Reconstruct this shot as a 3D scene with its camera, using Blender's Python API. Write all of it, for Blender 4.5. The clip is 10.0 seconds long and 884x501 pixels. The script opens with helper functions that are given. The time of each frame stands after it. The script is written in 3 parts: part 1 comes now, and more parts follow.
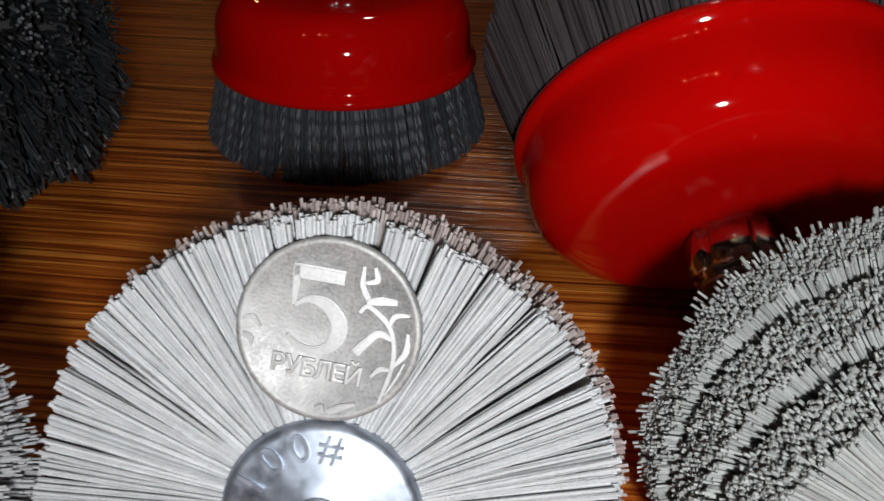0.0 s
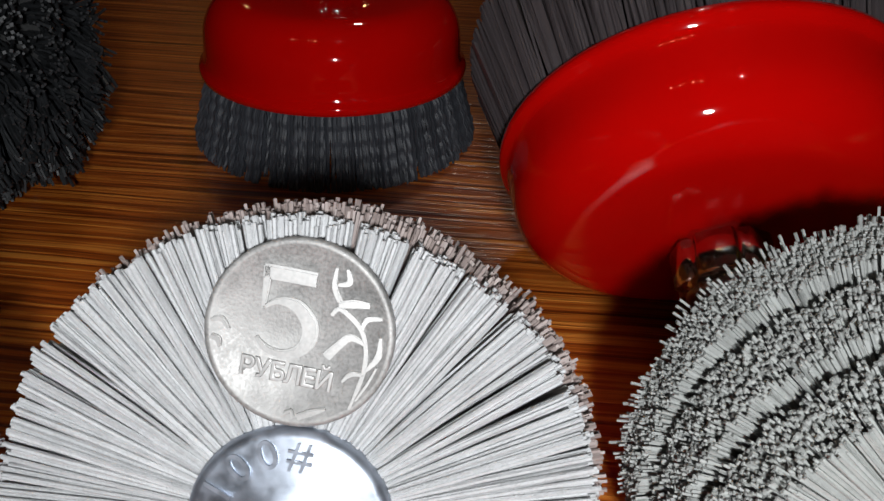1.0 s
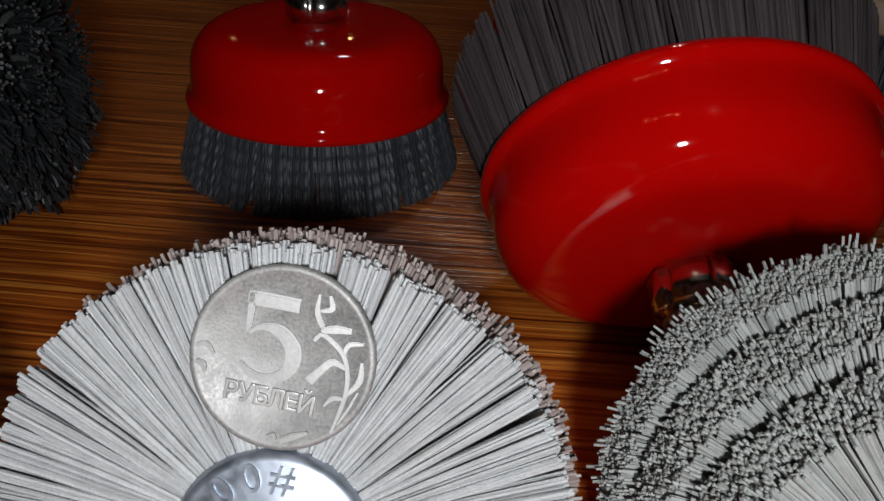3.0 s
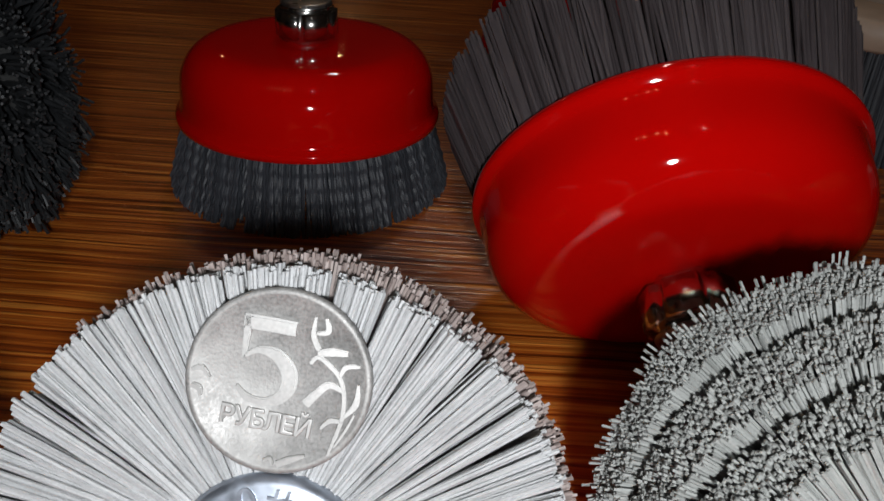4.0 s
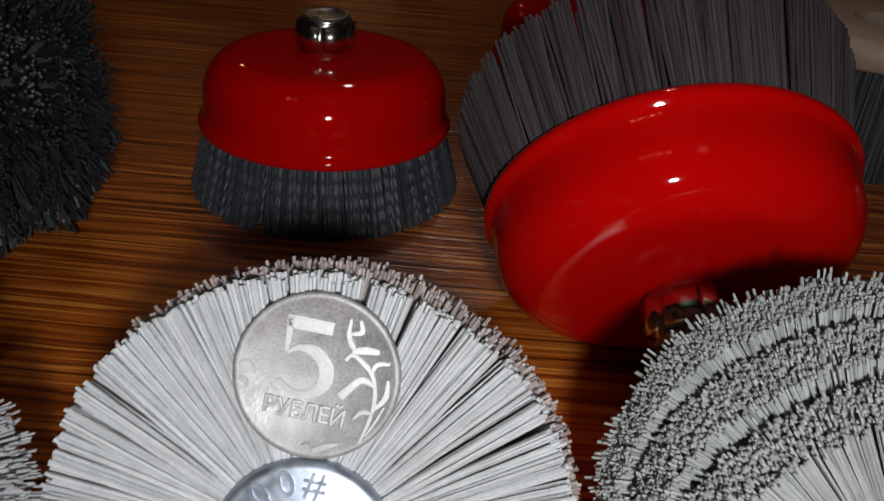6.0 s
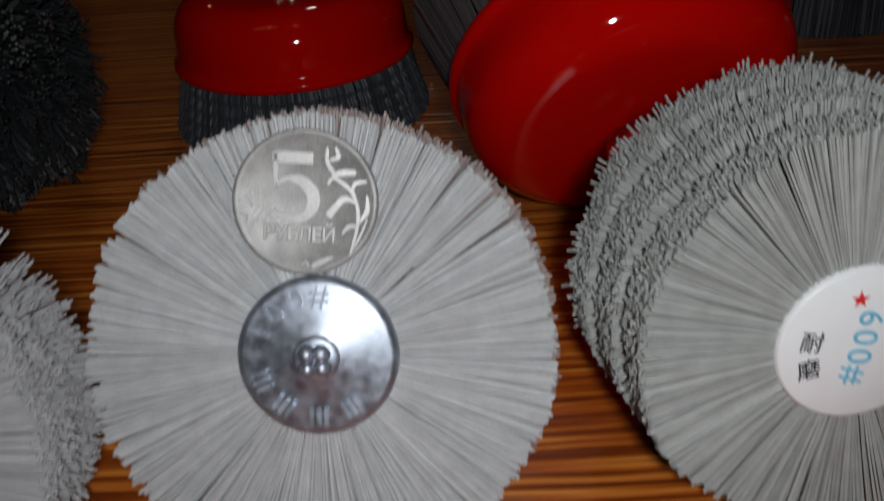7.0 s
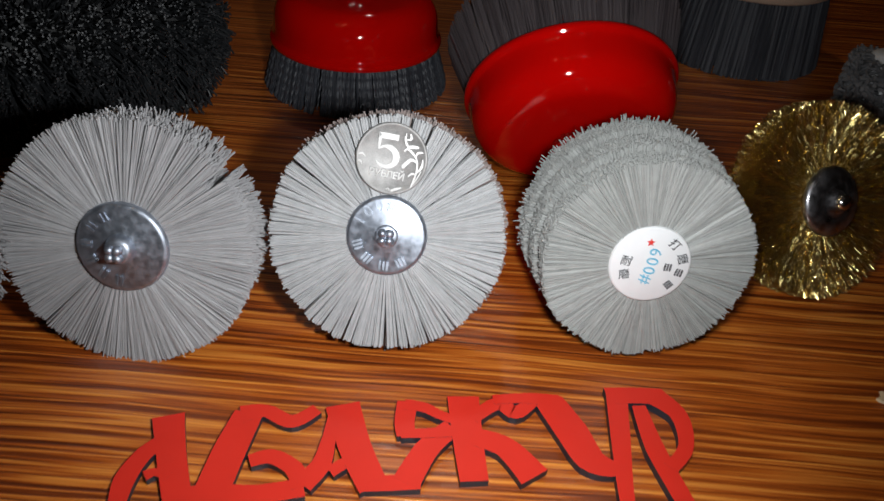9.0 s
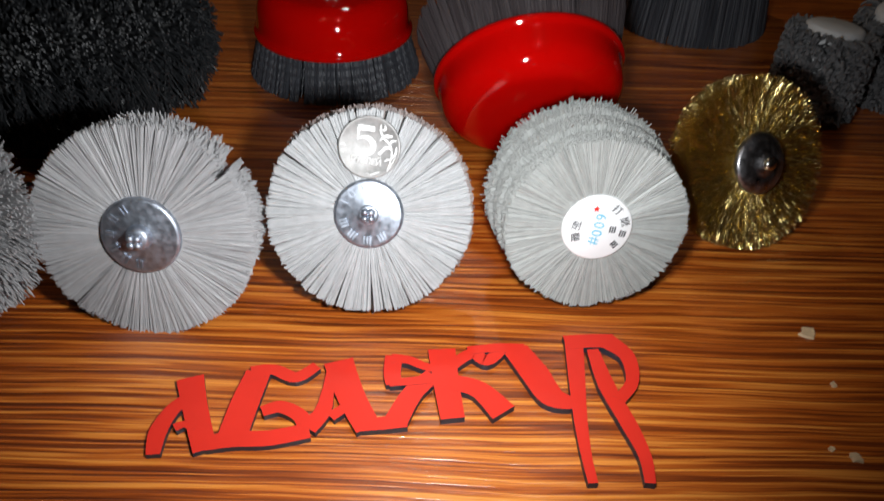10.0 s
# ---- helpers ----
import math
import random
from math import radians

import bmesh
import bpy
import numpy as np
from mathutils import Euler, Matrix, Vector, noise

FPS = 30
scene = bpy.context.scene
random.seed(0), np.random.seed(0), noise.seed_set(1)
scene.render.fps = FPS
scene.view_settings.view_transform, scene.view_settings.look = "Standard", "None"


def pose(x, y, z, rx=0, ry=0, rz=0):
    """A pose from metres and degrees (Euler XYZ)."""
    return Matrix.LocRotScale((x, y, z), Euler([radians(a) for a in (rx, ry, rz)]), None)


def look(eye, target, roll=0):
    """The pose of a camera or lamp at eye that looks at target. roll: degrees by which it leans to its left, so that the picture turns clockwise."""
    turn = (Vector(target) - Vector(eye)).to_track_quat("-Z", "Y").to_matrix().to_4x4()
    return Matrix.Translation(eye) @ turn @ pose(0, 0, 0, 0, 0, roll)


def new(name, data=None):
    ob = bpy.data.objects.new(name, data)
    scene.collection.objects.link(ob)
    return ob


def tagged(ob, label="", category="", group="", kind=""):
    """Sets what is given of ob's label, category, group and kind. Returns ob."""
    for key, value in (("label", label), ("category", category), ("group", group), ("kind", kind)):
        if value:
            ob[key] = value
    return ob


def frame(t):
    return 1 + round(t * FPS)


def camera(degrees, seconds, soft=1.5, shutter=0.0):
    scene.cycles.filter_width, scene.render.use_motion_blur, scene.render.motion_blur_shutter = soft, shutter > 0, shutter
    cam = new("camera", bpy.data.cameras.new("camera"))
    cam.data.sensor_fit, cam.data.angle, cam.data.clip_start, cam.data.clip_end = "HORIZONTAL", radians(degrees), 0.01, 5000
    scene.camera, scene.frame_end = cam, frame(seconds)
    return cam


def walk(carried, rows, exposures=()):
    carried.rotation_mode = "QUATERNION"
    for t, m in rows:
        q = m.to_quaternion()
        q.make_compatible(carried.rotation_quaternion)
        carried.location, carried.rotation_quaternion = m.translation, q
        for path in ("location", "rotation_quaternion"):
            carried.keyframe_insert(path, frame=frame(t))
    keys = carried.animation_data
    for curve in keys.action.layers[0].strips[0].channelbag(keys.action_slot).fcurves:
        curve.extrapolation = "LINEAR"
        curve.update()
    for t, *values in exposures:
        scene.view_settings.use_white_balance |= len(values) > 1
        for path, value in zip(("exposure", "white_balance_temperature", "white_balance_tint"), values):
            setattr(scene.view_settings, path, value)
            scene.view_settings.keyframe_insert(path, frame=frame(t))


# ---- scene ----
cam = camera(58.0, 10.0, shutter=0.5)
PATH = [
    (0, (0.0207, 0.0308, 0.1383), (-0.100, 1.676, -0.992), 1.55),
    (0.5, (0.0219, 0.0353, 0.1341), (-0.070, 1.690, -0.986), 2.87),
    (1, (0.0231, 0.0323, 0.1360), (-0.084, 1.696, -0.969), 2.53),
    (1.5, (0.0232, 0.0306, 0.1360), (-0.077, 1.701, -0.959), 2.68),
    (2, (0.0237, 0.0299, 0.1363), (-0.086, 1.713, -0.939), 2.57),
    (2.5, (0.0240, 0.0293, 0.1373), (-0.065, 1.727, -0.916), 3.00),
    (4, (0.0229, 0.0295, 0.1390), (-0.025, 1.753, -0.875), 3.32),
    (4.5, (0.0222, 0.0280, 0.1411), (0.003, 1.766, -0.848), 3.50),
    (5, (0.0226, 0.0264, 0.1417), (0.005, 1.761, -0.853), 3.56),
    (6.3, (0.0193, 0.0128, 0.1467), (-0.039, 1.729, -0.878), 4.36),
    (6.5, (0.0226, 0.0070, 0.1419), (-0.024, 1.706, -0.912), 0.62),
    (7, (0.0267, -0.0080, 0.1353), (-0.030, 1.666, -0.957), -4.33),
    (7.3, (0.0259, -0.0213, 0.1197), (-0.081, 1.746, -0.811), -2.46),
    (7.5, (0.0245, -0.0260, 0.1101), (0.083, 1.717, -0.869), -0.57),
    (7.7, (0.0258, -0.0377, 0.1271), (-0.081, 1.670, -0.909), -4.04),
    (8, (0.0221, -0.0504, 0.1496), (-0.083, 1.630, -0.930), -3.75),
    (8.3, (0.0215, -0.0641, 0.1776), (-0.129, 1.573, -0.961), -2.21),
    (8.5, (0.0230, -0.0855, 0.1904), (-0.086, 1.517, -1.001), 0.87),
    (9, (0.0185, -0.1279, 0.2099), (0.028, 1.474, -0.987), 4.75),
    (9.5, (0.0209, -0.1415, 0.2223), (0.065, 1.357, -1.102), 3.22),
    (10, (0.0246, -0.1608, 0.2389), (0.059, 1.389, -1.025), 2.49),
]
EXPOSURES = [(0, -0.35), (1, -0.3), (1.5, -0.65), (2, -0.95), (2.5, -0.8), (4, -0.4), (4.5, -0.15), (5, -0.1), (6.3, -0.85), (6.5, -1.05), (7, -1.3), (7.5, -1.5), (8, -1.6), (8.5, -1.55), (9, -0.55), (9.5, -0.05), (10, -0.05)]
walk(cam, [(t, look(eye, target, roll)) for t, eye, target, roll in PATH], EXPOSURES)

# ---- light ----
world = bpy.data.worlds.new("room_air")
scene.world = world
world.use_nodes = True
world.node_tree.nodes["Background"].inputs[0].default_value = (1.0, 0.72, 0.5, 1)
world.node_tree.nodes["Background"].inputs[1].default_value = 0.001


def lamp(name, place, watts, radius, colour, aim=None, cone=None):
    data = bpy.data.lights.new(name, "SPOT" if cone else "POINT")
    data.energy, data.shadow_soft_size, data.color = watts, radius, colour
    ob = new(name, data)
    if cone:
        data.spot_size, data.spot_blend = radians(cone), 1.0
        ob.matrix_world = look(place, aim)
    else:
        ob.location = place
    return ob


lamp("torch", (0.042, -0.050, 0.166), 3.15, 0.009, (0.95, 0.98, 1.0), (0.0, 0.145, 0.02), 126)
lamp("ceiling_lamp", (0.15, -0.25, 1.15), 1.2, 0.010, (1.0, 0.97, 0.92))
lamp("room_lamp", (0.0, 0.66, 0.72), 2.2, 0.022, (1.0, 0.9, 0.76))
for x, y, z in ((-0.38, 0.93, 0.41), (-0.16, 1.05, 0.30), (-0.40, -0.10, 0.83), (-0.31, -0.10, 0.83), (-0.22, -0.10, 0.85), (-0.15, -0.12, 0.85)):
    lamp("warm_bulb", (x, y, z), 0.15, 0.009, (1.0, 0.5, 0.2))

# ---- materials ----


def material(name, colour, rough=0.5, metal=0.0, spread=0.25, scale=400.0, bump=0.0, coat=0.0, fine=0.0, second=None, aniso=0.0, spec=0.5, island=0.0):
    m = bpy.data.materials.new(name)
    m.use_nodes = True
    nt = m.node_tree
    b = nt.nodes["Principled BSDF"]
    b.inputs["Roughness"].default_value, b.inputs["Metallic"].default_value = rough, metal
    b.inputs["Coat Weight"].default_value, b.inputs["Coat Roughness"].default_value = coat, 0.04
    b.inputs["Specular IOR Level"].default_value = spec
    b.inputs["Anisotropic"].default_value = aniso
    co = nt.nodes.new("ShaderNodeTexCoord")
    n1 = nt.nodes.new("ShaderNodeTexNoise")
    n1.inputs["Scale"].default_value, n1.inputs["Detail"].default_value = scale, 5.0
    n2 = nt.nodes.new("ShaderNodeTexNoise")
    n2.inputs["Scale"].default_value, n2.inputs["Detail"].default_value = scale * 0.11, 3.0
    nt.links.new(co.outputs["Object"], n1.inputs["Vector"])
    nt.links.new(co.outputs["Object"], n2.inputs["Vector"])
    add = nt.nodes.new("ShaderNodeMath")
    add.operation = "ADD"
    nt.links.new(n1.outputs["Fac"], add.inputs[0])
    nt.links.new(n2.outputs["Fac"], add.inputs[1])
    last = add.outputs[0]
    if island:
        geo = nt.nodes.new("ShaderNodeNewGeometry")
        mul = nt.nodes.new("ShaderNodeMath")
        mul.operation = "MULTIPLY_ADD"
        mul.inputs[1].default_value = island
        nt.links.new(geo.outputs["Random Per Island"], mul.inputs[0])
        nt.links.new(last, mul.inputs[2])
        last = mul.outputs[0]
    ramp = nt.nodes.new("ShaderNodeMapRange")
    ramp.inputs[1].default_value, ramp.inputs[2].default_value = 0.6, 1.4 + island
    nt.links.new(last, ramp.inputs[0])
    mix = nt.nodes.new("ShaderNodeMix")
    mix.data_type = "RGBA"
    lo = second or tuple(c * (1 - spread) for c in colour)
    mix.inputs[6].default_value, mix.inputs[7].default_value = (*lo, 1), (*colour, 1)
    nt.links.new(ramp.outputs[0], mix.inputs[0])
    nt.links.new(mix.outputs[2], b.inputs["Base Color"])
    if fine:
        mr = nt.nodes.new("ShaderNodeMapRange")
        mr.inputs[1].default_value, mr.inputs[2].default_value = 0.3, 0.7
        mr.inputs[3].default_value, mr.inputs[4].default_value = max(0.02, rough - fine), rough + fine
        nt.links.new(n1.outputs["Fac"], mr.inputs[0])
        nt.links.new(mr.outputs[0], b.inputs["Roughness"])
    if bump:
        bp = nt.nodes.new("ShaderNodeBump")
        bp.inputs["Strength"].default_value, bp.inputs["Distance"].default_value = 1.0, bump
        nt.links.new(n1.outputs["Fac"], bp.inputs["Height"])
        nt.links.new(bp.outputs[0], b.inputs["Normal"])
    return m


def stained_pine():
    m = bpy.data.materials.new("stained_pine")
    m.use_nodes = True
    nt = m.node_tree
    b = nt.nodes["Principled BSDF"]
    co = nt.nodes.new("ShaderNodeTexCoord")

    def noise_at(scale3, scale, detail, distort=0.0):
        mp = nt.nodes.new("ShaderNodeMapping")
        mp.inputs["Scale"].default_value = scale3
        n = nt.nodes.new("ShaderNodeTexNoise")
        n.inputs["Scale"].default_value, n.inputs["Detail"].default_value, n.inputs["Distortion"].default_value = scale, detail, distort
        nt.links.new(source, mp.inputs[0])
        nt.links.new(mp.outputs[0], n.inputs["Vector"])
        return n.outputs["Fac"]

    # the growth lines wander a few millimetres from straight
    source = co.outputs["Object"]
    wander = noise_at((1.0, 2.2, 1.0), 7.0, 2.0)
    lift = nt.nodes.new("ShaderNodeMath")
    lift.operation = "MULTIPLY"
    lift.inputs[1].default_value = 0.008
    nt.links.new(wander, lift.inputs[0])
    shift = nt.nodes.new("ShaderNodeCombineXYZ")
    nt.links.new(lift.outputs[0], shift.inputs[1])
    moved = nt.nodes.new("ShaderNodeVectorMath")
    nt.links.new(co.outputs["Object"], moved.inputs[0])
    nt.links.new(shift.outputs[0], moved.inputs[1])
    source = moved.outputs[0]

    rings = noise_at((0.016, 1.0, 1.0), 480.0, 3.0, 0.5)
    fibre = noise_at((0.02, 1.0, 1.0), 1300.0, 3.0)
    patch = noise_at((0.25, 1.0, 1.0), 9.0, 3.0)
    ramp = nt.nodes.new("ShaderNodeValToRGB")
    el = ramp.color_ramp.elements
    el[0].position, el[0].color = 0.31, (0.095, 0.016, 0.0028, 1)
    el[1].position, el[1].color = 0.68, (0.70, 0.245, 0.038, 1)
    e = el.new(0.43)
    e.color = (0.215, 0.040, 0.0045, 1)
    e = el.new(0.53)
    e.color = (0.42, 0.092, 0.009, 1)
    s1 = nt.nodes.new("ShaderNodeMath")
    s1.operation = "MULTIPLY_ADD"
    s1.inputs[1].default_value = 0.38
    nt.links.new(fibre, s1.inputs[0])
    nt.links.new(rings, s1.inputs[2])
    s2 = nt.nodes.new("ShaderNodeMath")
    s2.operation = "MULTIPLY_ADD"
    s2.inputs[1].default_value = 0.30
    nt.links.new(patch, s2.inputs[0])
    nt.links.new(s1.outputs[0], s2.inputs[2])
    s3 = nt.nodes.new("ShaderNodeMath")
    s3.operation = "SUBTRACT"
    s3.inputs[1].default_value = 0.325
    nt.links.new(s2.outputs[0], s3.inputs[0])
    nt.links.new(s3.outputs[0], ramp.inputs[0])
    nt.links.new(ramp.outputs[0], b.inputs["Base Color"])
    b.inputs["Roughness"].default_value = 0.34
    b.inputs["Coat Weight"].default_value, b.inputs["Coat Roughness"].default_value = 1.0, 0.18
    bp = nt.nodes.new("ShaderNodeBump")
    bp.inputs["Strength"].default_value, bp.inputs["Distance"].default_value = 0.9, 0.0007
    nt.links.new(s1.outputs[0], bp.inputs["Height"])
    nt.links.new(bp.outputs[0], b.inputs["Normal"])
    nt.links.new(bp.outputs[0], b.inputs["Coat Normal"])
    return m


WOOD = stained_pine()
WHITE_NYLON = material("white_grit_nylon", (0.54, 0.545, 0.555), 0.46, spread=0.42, scale=2600, bump=0.0002, island=0.5)
GREY_NYLON = material("grey_grit_nylon", (0.42, 0.43, 0.415), 0.48, spread=0.4, scale=2600, bump=0.00015, island=0.5)
MAUVE_NYLON = material("mauve_grey_nylon", (0.46, 0.455, 0.465), 0.5, spread=0.35, scale=2500, bump=0.00008, island=0.5)
BROWN_NYLON = material("brown_grit_nylon", (0.36, 0.29, 0.27), 0.55, spread=0.5, scale=2500, island=0.7)
DARK_NYLON = material("dark_grit_nylon", (0.050, 0.054, 0.066), 0.55, spread=0.5, scale=2000, island=0.8)
SLATE_NYLON = material("slate_nylon", (0.064, 0.051, 0.054), 0.5, spread=0.45, scale=2000, island=0.8)
BLACK_NYLON = material("black_curled_nylon", (0.028, 0.030, 0.033), 0.5, spread=0.6, scale=1500, island=0.8)
CORE = material("dark_core", (0.03, 0.03, 0.03), 0.8)
RED = material("red_enamel", (0.52, 0.0015, 0.001), 0.5, coat=1.0, spec=0.0, spread=0.12, scale=60)
ZINC = material("zinc_plate", (0.53, 0.58, 0.67), 0.46, metal=0.92, spread=0.5, scale=420, fine=0.1, bump=0.00003)
CHROME = material("chrome", (0.72, 0.70, 0.67), 0.2, metal=1.0, spread=0.1)
COIN = material("worn_nickel", (0.46, 0.45, 0.44), 0.60, metal=0.55, spread=0.55, scale=2200, fine=0.12, bump=0.00005)
RELIEF = material("rubbed_nickel", (0.55, 0.54, 0.53), 0.48, metal=0.6, spread=0.3, scale=2200)
BRASS = material("brass_wire", (0.92, 0.72, 0.28), 0.24, metal=1.0, spread=0.35, scale=1500, island=0.8)
GUNMETAL = material("dull_steel_cap", (0.42, 0.41, 0.43), 0.35, metal=1.0, spread=0.3, scale=300, fine=0.1)
PAPER = material("white_sticker", (0.80, 0.81, 0.82), 0.45, spread=0.08, scale=200)
INK = material("black_ink", (0.03, 0.03, 0.035), 0.5)
BLUE_INK = material("blue_ink", (0.16, 0.50, 0.70), 0.5)
RED_INK = material("red_ink", (0.75, 0.03, 0.02), 0.5)
RED_FILM = material("red_acrylic", (0.64, 0.026, 0.014), 0.42, spread=0.12, scale=90, spec=0.3)
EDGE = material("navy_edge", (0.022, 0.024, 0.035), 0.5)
BEIGE = material("beige_plastic", (0.55, 0.40, 0.30), 0.5, spread=0.25, scale=120)
MILKY = material("milky_plastic", (0.62, 0.62, 0.62), 0.4, spread=0.2, scale=200)
GREY_FLAP = material("grey_abrasive_flap", (0.16, 0.16, 0.165), 0.7, spread=0.5, scale=900, bump=0.0004, island=0.6)
CHIP = material("pale_wood_flake", (0.70, 0.50, 0.30), 0.6, scale=600, bump=0.0002)
WALL = material("dark_wall", (0.05, 0.03, 0.022), 0.8, scale=6)

# ---- builders ----


def mesh_part(name, mesh, mat, parent=None, label="", smooth=True):
    mesh.materials.append(mat)
    if smooth:
        mesh.shade_smooth()
    ob = new(name, mesh)
    if parent:
        ob.parent = parent
    if label:
        tagged(ob, label)
    return ob


def part(name, bm, mat, parent=None, label="", smooth=True):
    mesh = bpy.data.meshes.new(name)
    bmesh.ops.recalc_face_normals(bm, faces=bm.faces[:])
    bm.to_mesh(mesh)
    bm.free()
    return mesh_part(name, mesh, mat, parent, label, smooth)


def thing(name, m, label, category, group="", kind=""):
    ob = new(name)
    ob.empty_display_size = 0.01
    ob.matrix_world = m
    return tagged(ob, label, category, group, kind)


def lathe(profile, segs=96, axis="Z", close=True):
    """A turned solid from (radius, height) pairs, about z or about y (front at -y)."""
    bm = bmesh.new()
    rings = []
    for r, h in profile:
        ring = []
        if r < 1e-7:
            ring = [bm.verts.new((0, 0, h))]
        else:
            ring = [bm.verts.new((r * math.cos(2 * math.pi * i / segs), r * math.sin(2 * math.pi * i / segs), h)) for i in range(segs)]
        rings.append(ring)
    for a, b in zip(rings, rings[1:]):
        for i in range(segs):
            q = [a[i % len(a)], a[(i + 1) % len(a)], b[(i + 1) % len(b)], b[i % len(b)]]
            q = list(dict.fromkeys(q))
            if len(q) > 2:
                bm.faces.new(q)
    if axis == "Y":
        bmesh.ops.transform(bm, matrix=Matrix.Rotation(radians(90), 4, "X"), verts=bm.verts[:])
    return bm


def sweep(lines, radii, sides=4):
    """Tubes along lines (count, rings, 3) with a radius for each line; the far end is capped."""
    n, k, _ = lines.shape
    d = lines[:, -1] - lines[:, 0]
    d /= np.linalg.norm(d, axis=1)[:, None] + 1e-12
    ref = np.where(np.abs(d[:, 2:3]) < 0.9, np.array([[0, 0, 1.0]]), np.array([[1.0, 0, 0]]))
    u = np.cross(d, ref)
    u /= np.linalg.norm(u, axis=1)[:, None]
    v = np.cross(d, u)
    turn = np.random.rand(n) * 6.28
    ang = turn[:, None] + np.arange(sides) * 2 * math.pi / sides
    ring = (np.cos(ang)[:, :, None] * u[:, None, :] + np.sin(ang)[:, :, None] * v[:, None, :]) * np.asarray(radii)[:, None, None]
    verts = (lines[:, :, None, :] + ring[:, None, :, :]).reshape(-1, 3)
    base = np.arange(n)[:, None, None] * k * sides
    j = np.arange(k - 1)[None, :, None] * sides
    i = np.arange(sides)[None, None, :]
    i2 = (i + 1) % sides
    quads = np.stack([base + j + i, base + j + i2, base + j + sides + i2, base + j + sides + i], -1).reshape(-1, 4)
    caps = (np.arange(n)[:, None] * k * sides + (k - 1) * sides + np.arange(sides)[None, :])
    faces = quads.tolist() + caps.tolist()
    mesh = bpy.data.meshes.new("bristles")
    mesh.from_pydata(verts.tolist(), [], faces)
    return mesh


def bristles(mesh, mat, parent, label, name="bristles"):
    return tagged(mesh_part(name, mesh, mat, parent, label, smooth=False), kind="stuff")


def wheel_lines(count, r0, r1, depth0, depth1, clumps, seed, fray=0.0012, pinch=0.82, splay=0.0):
    """Filaments from the hub to the rim of a wheel brush, gathered in tufts; the face looks along -y."""
    rng = np.random.default_rng(seed)
    a = rng.random(count) * 2 * math.pi
    edges = (np.arange(clumps) + rng.random(clumps) * 0.85) / clumps * 2 * math.pi
    near = edges[np.argmin(np.abs((a[:, None] - edges[None, :] + math.pi) % (2 * math.pi) - math.pi), axis=1)]
    off = (a - near + math.pi) % (2 * math.pi) - math.pi
    a1 = a - off * (1 - pinch) + rng.normal(0, 0.005, count)
    y = depth0 + (depth1 - depth0) * rng.random(count)
    y1 = y + splay * (y - (depth0 + depth1) / 2) + rng.normal(0, fray * 0.4, count)
    r_end = r1 + rng.normal(0, fray, count) * 0.6 + 0.0003 * np.sin(near * 7 + seed) - np.abs(rng.normal(0, fray * 0.5, count))
    out = []
    for f in (0.0, 0.5, 1.0):
        r = r0 + (r_end - r0) * f
        ang = a + (a1 - a) * f ** 1.3
        yy = y + (y1 - y) * f * f
        out.append(np.stack([r * np.cos(ang), yy, r * np.sin(ang)], -1))
    return np.stack(out, 1)


def words(text, size, depth, m, bevel=0.0, weight=0.0):
    """Raised writing as a bmesh, centred, in the xz plane facing -y, moved by m."""
    cu = bpy.data.curves.new("writing", "FONT")
    cu.body, cu.size, cu.extrude, cu.align_x, cu.align_y = text, size, depth, "CENTER", "CENTER"
    cu.resolution_u, cu.bevel_depth, cu.bevel_resolution, cu.offset = 4, bevel, 1, weight
    ob = bpy.data.objects.new("writing", cu)
    scene.collection.objects.link(ob)
    bpy.context.view_layer.update()
    me = bpy.data.meshes.new_from_object(ob.evaluated_get(bpy.context.evaluated_depsgraph_get()))
    bpy.data.objects.remove(ob)
    bm = bmesh.new()
    bm.from_mesh(me)
    bmesh.ops.remove_doubles(bm, verts=bm.verts[:], dist=1e-6)
    bmesh.ops.transform(bm, matrix=m @ Matrix.Rotation(radians(90), 4, "X"), verts=bm.verts[:])
    bpy.data.meshes.remove(me)
    return bm


def ribbon(points, widths, bottom, top):
    """A flat cut-out stroke in the xy plane along points, with its thickness."""
    pts = [Vector((*p, 0)) for p in points]
    smooth = []
    for i in range(len(pts) - 1):
        p0, p1, p2, p3 = pts[max(i - 1, 0)], pts[i], pts[i + 1], pts[min(i + 2, len(pts) - 1)]
        for s in range(6):
            t = s / 6
            q = 0.5 * (2 * p1 + (p2 - p0) * t + (2 * p0 - 5 * p1 + 4 * p2 - p3) * t * t + (3 * p1 - p0 - 3 * p2 + p3) * t ** 3)
            smooth.append((q, widths[i] + (widths[i + 1] - widths[i]) * t))
    smooth.append((pts[-1], widths[-1]))
    bm = bmesh.new()
    rows = []
    for i, (q, w) in enumerate(smooth):
        d = (smooth[min(i + 1, len(smooth) - 1)][0] - smooth[max(i - 1, 0)][0]).normalized()
        s = Vector((-d.y, d.x, 0)) * w / 2
        rows.append([bm.verts.new((*(q + e * s).xy, z)) for z in (bottom, top) for e in (-1, 1)])
    for a, b in zip(rows, rows[1:]):
        for i, j in ((0, 1), (1, 3), (3, 2), (2, 0)):
            bm.faces.new((a[i], a[j], b[j], b[i]))
    for r in (rows[0], rows[-1]):
        bm.faces.new((r[0], r[1], r[3], r[2]))
    return bm


